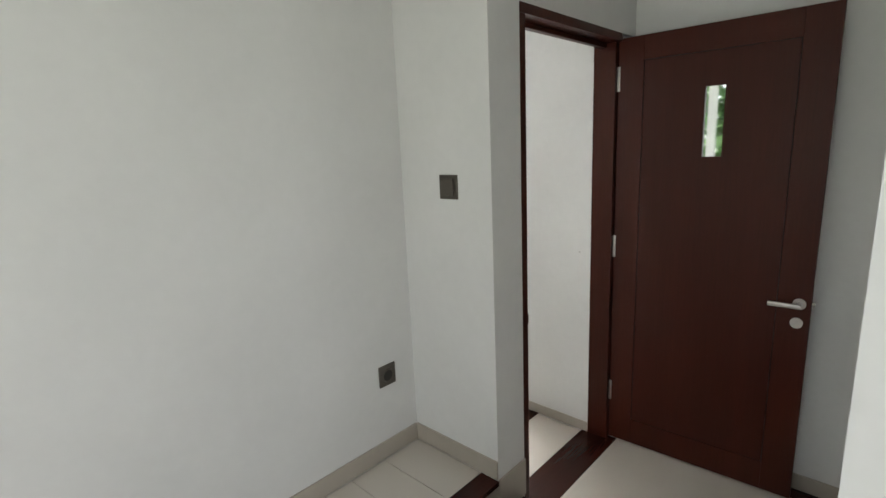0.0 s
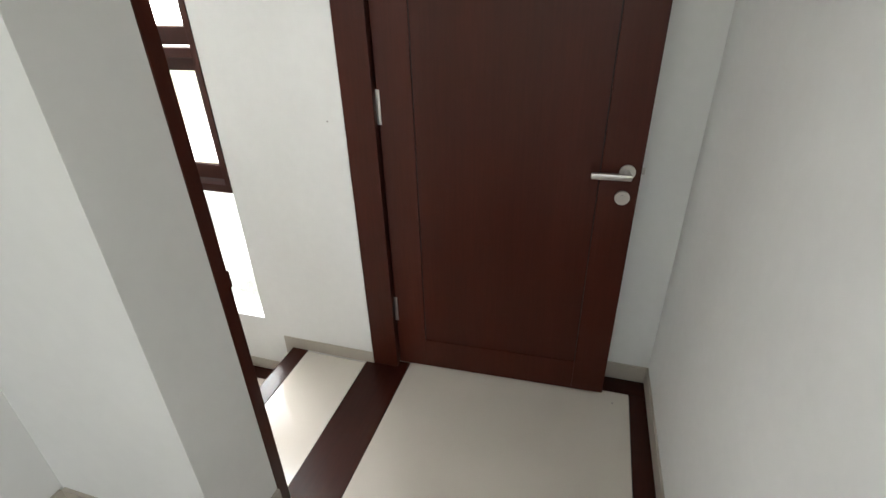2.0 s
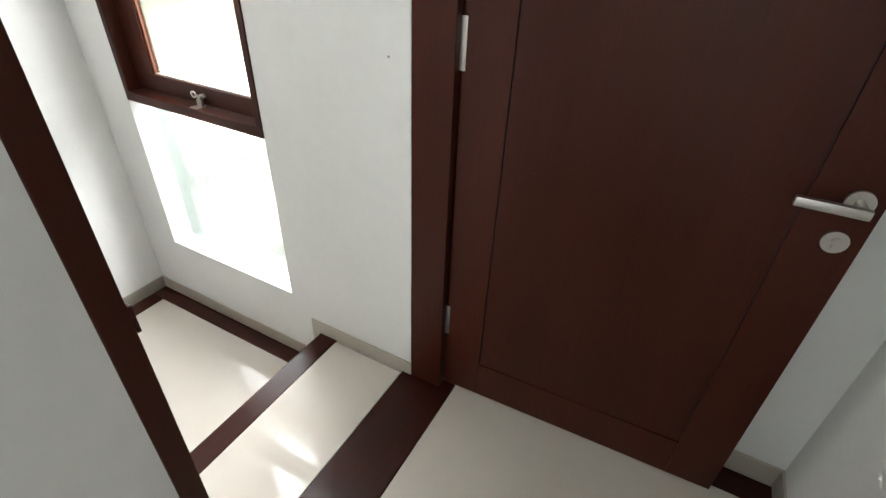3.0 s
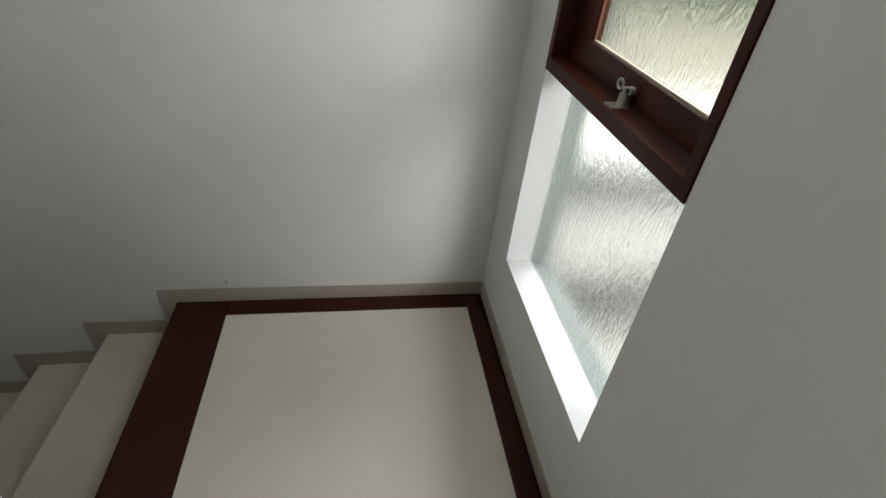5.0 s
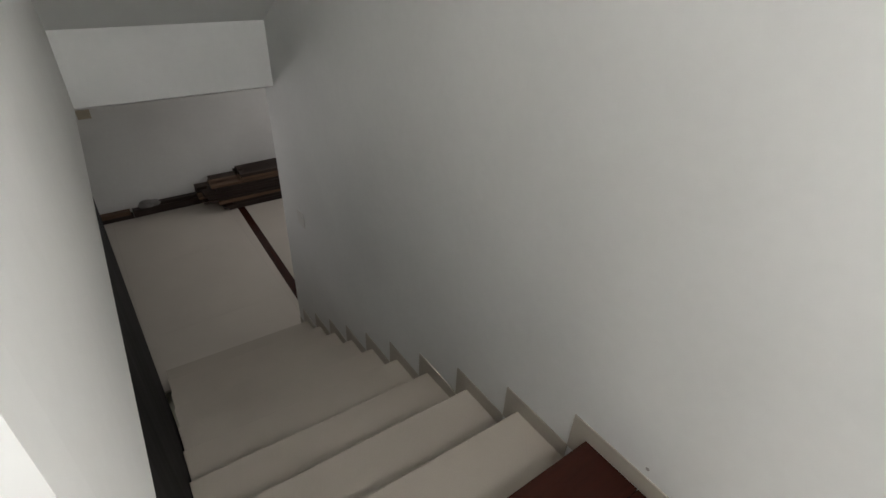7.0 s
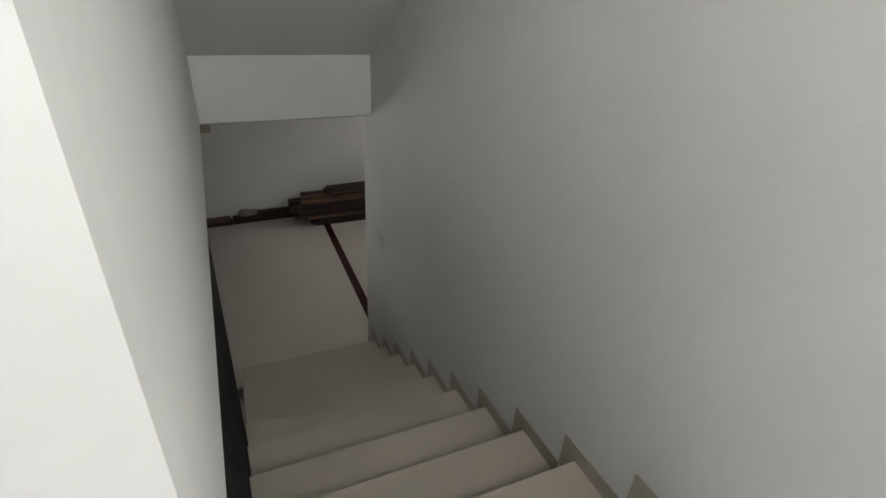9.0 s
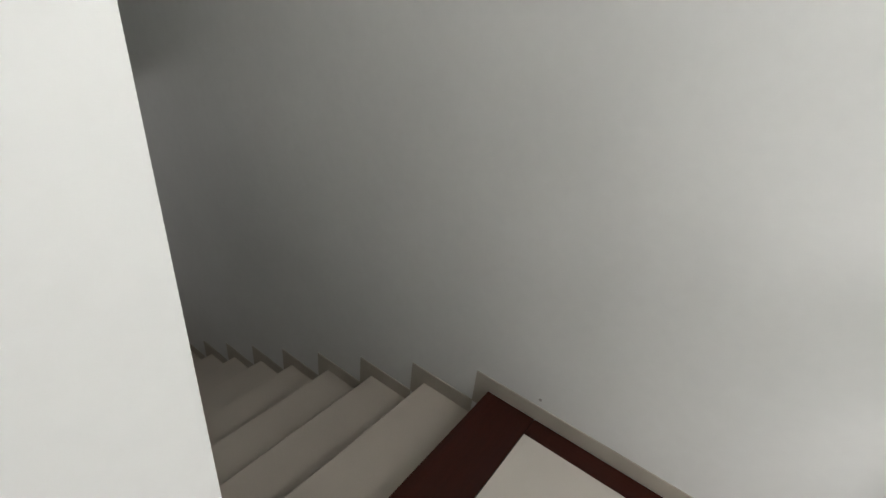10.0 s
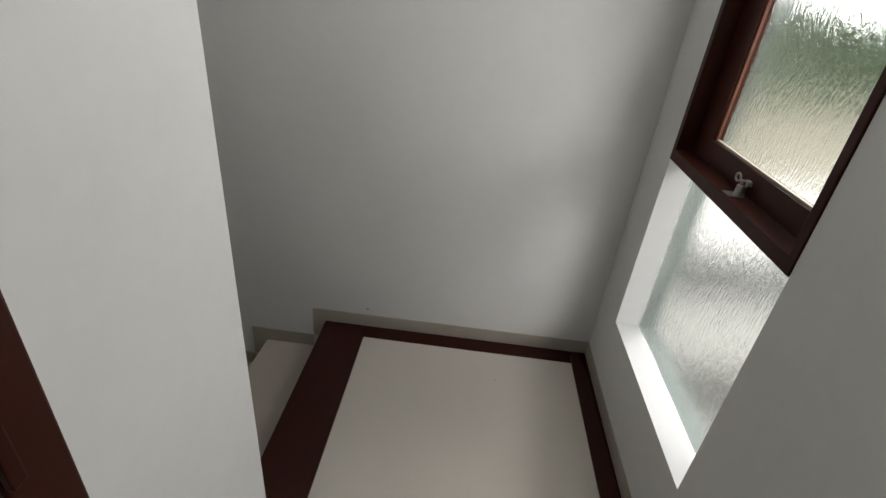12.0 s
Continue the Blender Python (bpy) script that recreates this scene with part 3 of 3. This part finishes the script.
speck(-1.014, Y_FAR, -0.092, (0, 1, 0), 0.006, "small grey chip in the plaster above the skirting")
speck(0.0, 0.189, 1.149, (1, 0, 0), 0.0035, "small dark hole in the white wall beside the door")
speck(0.03, -0.965, 0.001, (0, 0, 1), 0.004, "small dark speck on the tile under the door", "floor_speck")
speck(-0.42, 1.36, Z_LAND + 0.001, (0, 0, 1), 0.003, "small dark speck on the landing tile", "floor_speck")

pl = holder("wall_plate", "small pale blank wall plate low beside the stairs", "wall plate")
pl.location = (-3.68, Y_FAR, -0.56)
part("plate", boxes((-0.055, 0.055, -0.008, 0, -0.055, 0.055), bevel=0.003), mat("pale_plastic", (0.68, 0.665, 0.63), 0.45), pl)
bx = holder("junction_box", "small beige box high on the far wall of the lower room", "junction box")
bx.location = (X_LF, 0.545, -0.56)
part("body", boxes((0, 0.03, -0.06, 0.06, -0.045, 0.045), bevel=0.004), mat("beige_plastic", (0.42, 0.36, 0.28), 0.5), bx)

# ---- timber on the lower floor ----
FX = X_LF


def board(x, y0, y1, z, w, t, yaw, m, label, name="timber_board"):
    ob = mesh_object(name, boxes((-w / 2, w / 2, (y0 - y1) / 2, (y1 - y0) / 2, 0, t), bevel=0.003), m)
    ob.matrix_basis = pose(x, (y0 + y1) / 2, z, 0, 0, yaw)
    return tagged(ob, label, "timber", "pile of timber boards")


R = random.Random(4)
z = Z_LOW + 0.001
LOOK = ["rough raw timber board lying in the pile on the tiled floor", "dark stained timber board lying in the pile", "pale sawn timber board lying in the pile"]
STARTS = (1.66, 1.62, 1.64, 1.5, 1.42, 1.40, 1.42, 1.41, 1.5, 1.53, 1.84, 1.88)
for layer in range(12):
    t = R.uniform(0.026, 0.040)
    for j in range(3):
        kind = R.choice((0, 1, 1, 1, 1, 1, 1, 2 if layer == 4 else 0) if layer > 0 else (1, 0))
        y0 = STARTS[layer] + R.uniform(-0.03, 0.1)
        board(FX + 0.10 + j * 0.15 * (1 - layer * 0.03), y0, y0 + R.uniform(1.2, 1.6), z, 0.13, t - 0.001, R.uniform(-2.5, 2.5), CUTWOOD[kind], LOOK[kind])
    z += t
board(FX + 0.05, 0.685, 1.6, Z_LOW + 0.001, 0.085, 0.09, 0, CUTWOOD[1], "dark timber baulk lying against the wall")
board(FX + 0.05, 0.3, 0.68, Z_LOW + 0.001, 0.085, 0.045, 0, CUTWOOD[1], "short dark timber offcut lying against the wall")
board(FX + 0.045, 0.28, 0.66, Z_LOW + 0.047, 0.075, 0.05, 0, CUTWOOD[0], "short raw timber offcut lying on another")
board(FX + 0.045, 0.9, 1.5, Z_LOW + 0.092, 0.07, 0.04, 0, CUTWOOD[1], "dark timber baulk lying on another")
bm = bmesh.new()
bmesh.ops.create_icosphere(bm, subdivisions=4, radius=0.08)
for v in bm.verts:
    n1 = noise.noise(v.co * 14)
    v.co = Vector((v.co.x * 0.8, v.co.y * 1.3, max(v.co.z * 0.45, -0.02))) * (1 + 0.55 * n1)
ob = mesh_object("crumpled_rag", bm, RAG, True)
ob.location = (FX + 0.1, 0.86, Z_LOW + 0.15)
tagged(ob, "crumpled grey cloth lying on the timber", "cloth")

# ---- outside ----
structure("ground", boxes((-150, 150, -150, 150, -2.6, -2.31)), SOIL, "mown grass and bare soil round the house", "ground")
structure("pavement_outer", boxes((0.25, 14, -6, 10.6, -2.31, -2.29)), PAVING, "pale concrete paving beside the house", "pavement")
structure("gravel_near", boxes((0.9, 14, 3.3, 4.1, -2.29, -2.275)), GRAVEL, "strip of dark gravel in the paving", "gravel")
structure("gravel_far", boxes((0.9, 14, 5.7, 7.0, -2.29, -2.27)), GRAVEL_D, "strip of near-black gravel in the paving", "gravel")
structure("gravel_court", boxes((2, 30, 10.6, 22, -2.31, -2.28)), COURT, "pale beige gravel court behind the terrace", "gravel")
structure("terrace_outer", boxes((0.9, 14, 7.2, 10.6, -2.29, -2.26)), WHITEWALL, "white terrace floor", "pavement")


def shrub(name, centre, size, count, seed, label, leaf_len=0.16):
    """A clump of long leaves round short stems."""
    rr = random.Random(seed)
    base = holder(name, label, "plant")
    base.location = (centre[0], centre[1], centre[2])
    st = bmesh.new()
    lv = bmesh.new()
    for s in range(6):
        tip = Vector((rr.uniform(-1, 1) * size[0] * 0.5, rr.uniform(-1, 1) * size[1] * 0.5, size[2] * rr.uniform(0.5, 0.9)))
        rod(st, (0, 0, 0), tip, 0.02, 6, 0.006)
    for i in range(count):
        p = Vector((rr.gauss(0, 0.38) * size[0], rr.gauss(0, 0.38) * size[1], size[2] * rr.uniform(0.15, 1.0)))
        m = Matrix.Translation(p) @ Euler((rr.uniform(-1.2, 1.2), rr.uniform(-1.2, 1.2), rr.uniform(0, 6.28))).to_matrix().to_4x4()
        L, W = leaf_len * rr.uniform(0.6, 1.3), leaf_len * 0.28
        vs = [lv.verts.new(m @ Vector(c)) for c in ((0, 0, 0), (W, L * 0.4, 0.02), (0, L, -0.03), (-W, L * 0.4, 0.02), (0, L * 0.4, 0))]
        for q in ((0, 1, 4), (1, 2, 4), (2, 3, 4), (3, 0, 4)):
            lv.faces.new([vs[j] for j in q])
    part("stems", st, CUTWOOD[1], base)
    part("foliage", lv, LEAF, base, "loose green leaves", kind="stuff")
    return base


for n, (gx_, gy_) in enumerate(((6, 24), (10, 26), (14, 23), (18, 25), (22, 27), (12, 31), (20, 33), (27, 30))):
    shrub("garden_shrub", (gx_, gy_, -2.31), (3.0, 2.4, 3.6 + 0.7 * (n % 3)), 420, 3 + n, "bushy green shrub at the far edge of the garden", 0.75)
shrub("terrace_plant", (-6.2, 0.45, 0.70), (0.6, 0.9, 2.1), 300, 9, "large-leaved green plant outside the room's window", 0.34)
shrub("terrace_plant", (-6.4, -1.3, -2.31), (0.8, 1.3, 5.0), 420, 12, "tall green plant outside the room's window", 0.34)


# ---- floor tiles ----
def tile_set(parent_name, cells, z, thick=0.009, gap=0.0015):
    """Tiles as pieces of a floor, each with its own edges, on the given cells (x0, x1, y0, y1)."""
    parent = bpy.data.objects[parent_name]
    shared = {}
    for x0, x1, y0, y1 in cells:
        w, d = round(x1 - x0, 3), round(y1 - y0, 3)
        if (w, d) not in shared:
            bm = boxes((gap, w - gap, gap, d - gap, -thick, 0), bevel=0.0008)
            bmesh.ops.recalc_face_normals(bm, faces=bm.faces)
            me = bpy.data.meshes.new("tile")
            bm.to_mesh(me)
            bm.free()
            me.materials.append(TILE)
            shared[(w, d)] = me
        ob = new("tile", shared[(w, d)])
        ob.location = (x0, y0, z)
        ob.parent = parent


def grid(x0, x1, y0, y1, ox, oy, step, step_y=0):
    """Cells of a grid of squares through (ox, oy), cut off at the edges."""
    def cuts(a, b, o, step):
        k = math.ceil((a - o) / step)
        inner = []
        while o + k * step < b - 0.01:
            if o + k * step > a + 0.01:
                inner.append(o + k * step)
            k += 1
        return [a, *inner, b]
    xs, ys = cuts(x0, x1, ox, step), cuts(y0, y1, oy, step_y or step)
    return [(xs[i], xs[i + 1], ys[j], ys[j + 1]) for i in range(len(xs) - 1) for j in range(len(ys) - 1)]


tile_set("floor_landing", [(-1.014, -0.078, 0.556, 1.526)], Z_LAND, 0.02)
tile_set("floor_hall", [(X_PC + 0.01, -0.01, 0.159, 0.475)], 0.0, 0.02)
tile_set("floor_vestibule", [(-0.93, 0.1, -1.033, -0.049)], 0.0, 0.01)
tile_set("floor_tread", [(-1.24, -1.029, Y_R2 - 0.04, Y_R - 0.01)], Z_TREAD, 0.02)
tile_set("floor_room", grid(-4.99, -1.336, -3.3, Y_L - 0.01, -1.525, -0.72, 0.6, 1.2) + [(-1.336, X_S - 0.01, 0.067, Y_L - 0.01)], Z_ROOM, 0.01)
tile_set("floor_lower", grid(X_LF, -3.86, -0.15, 4.0, X_LF, 0.45, 1.2, 1.2), Z_LOW, 0.002, 0.0006)
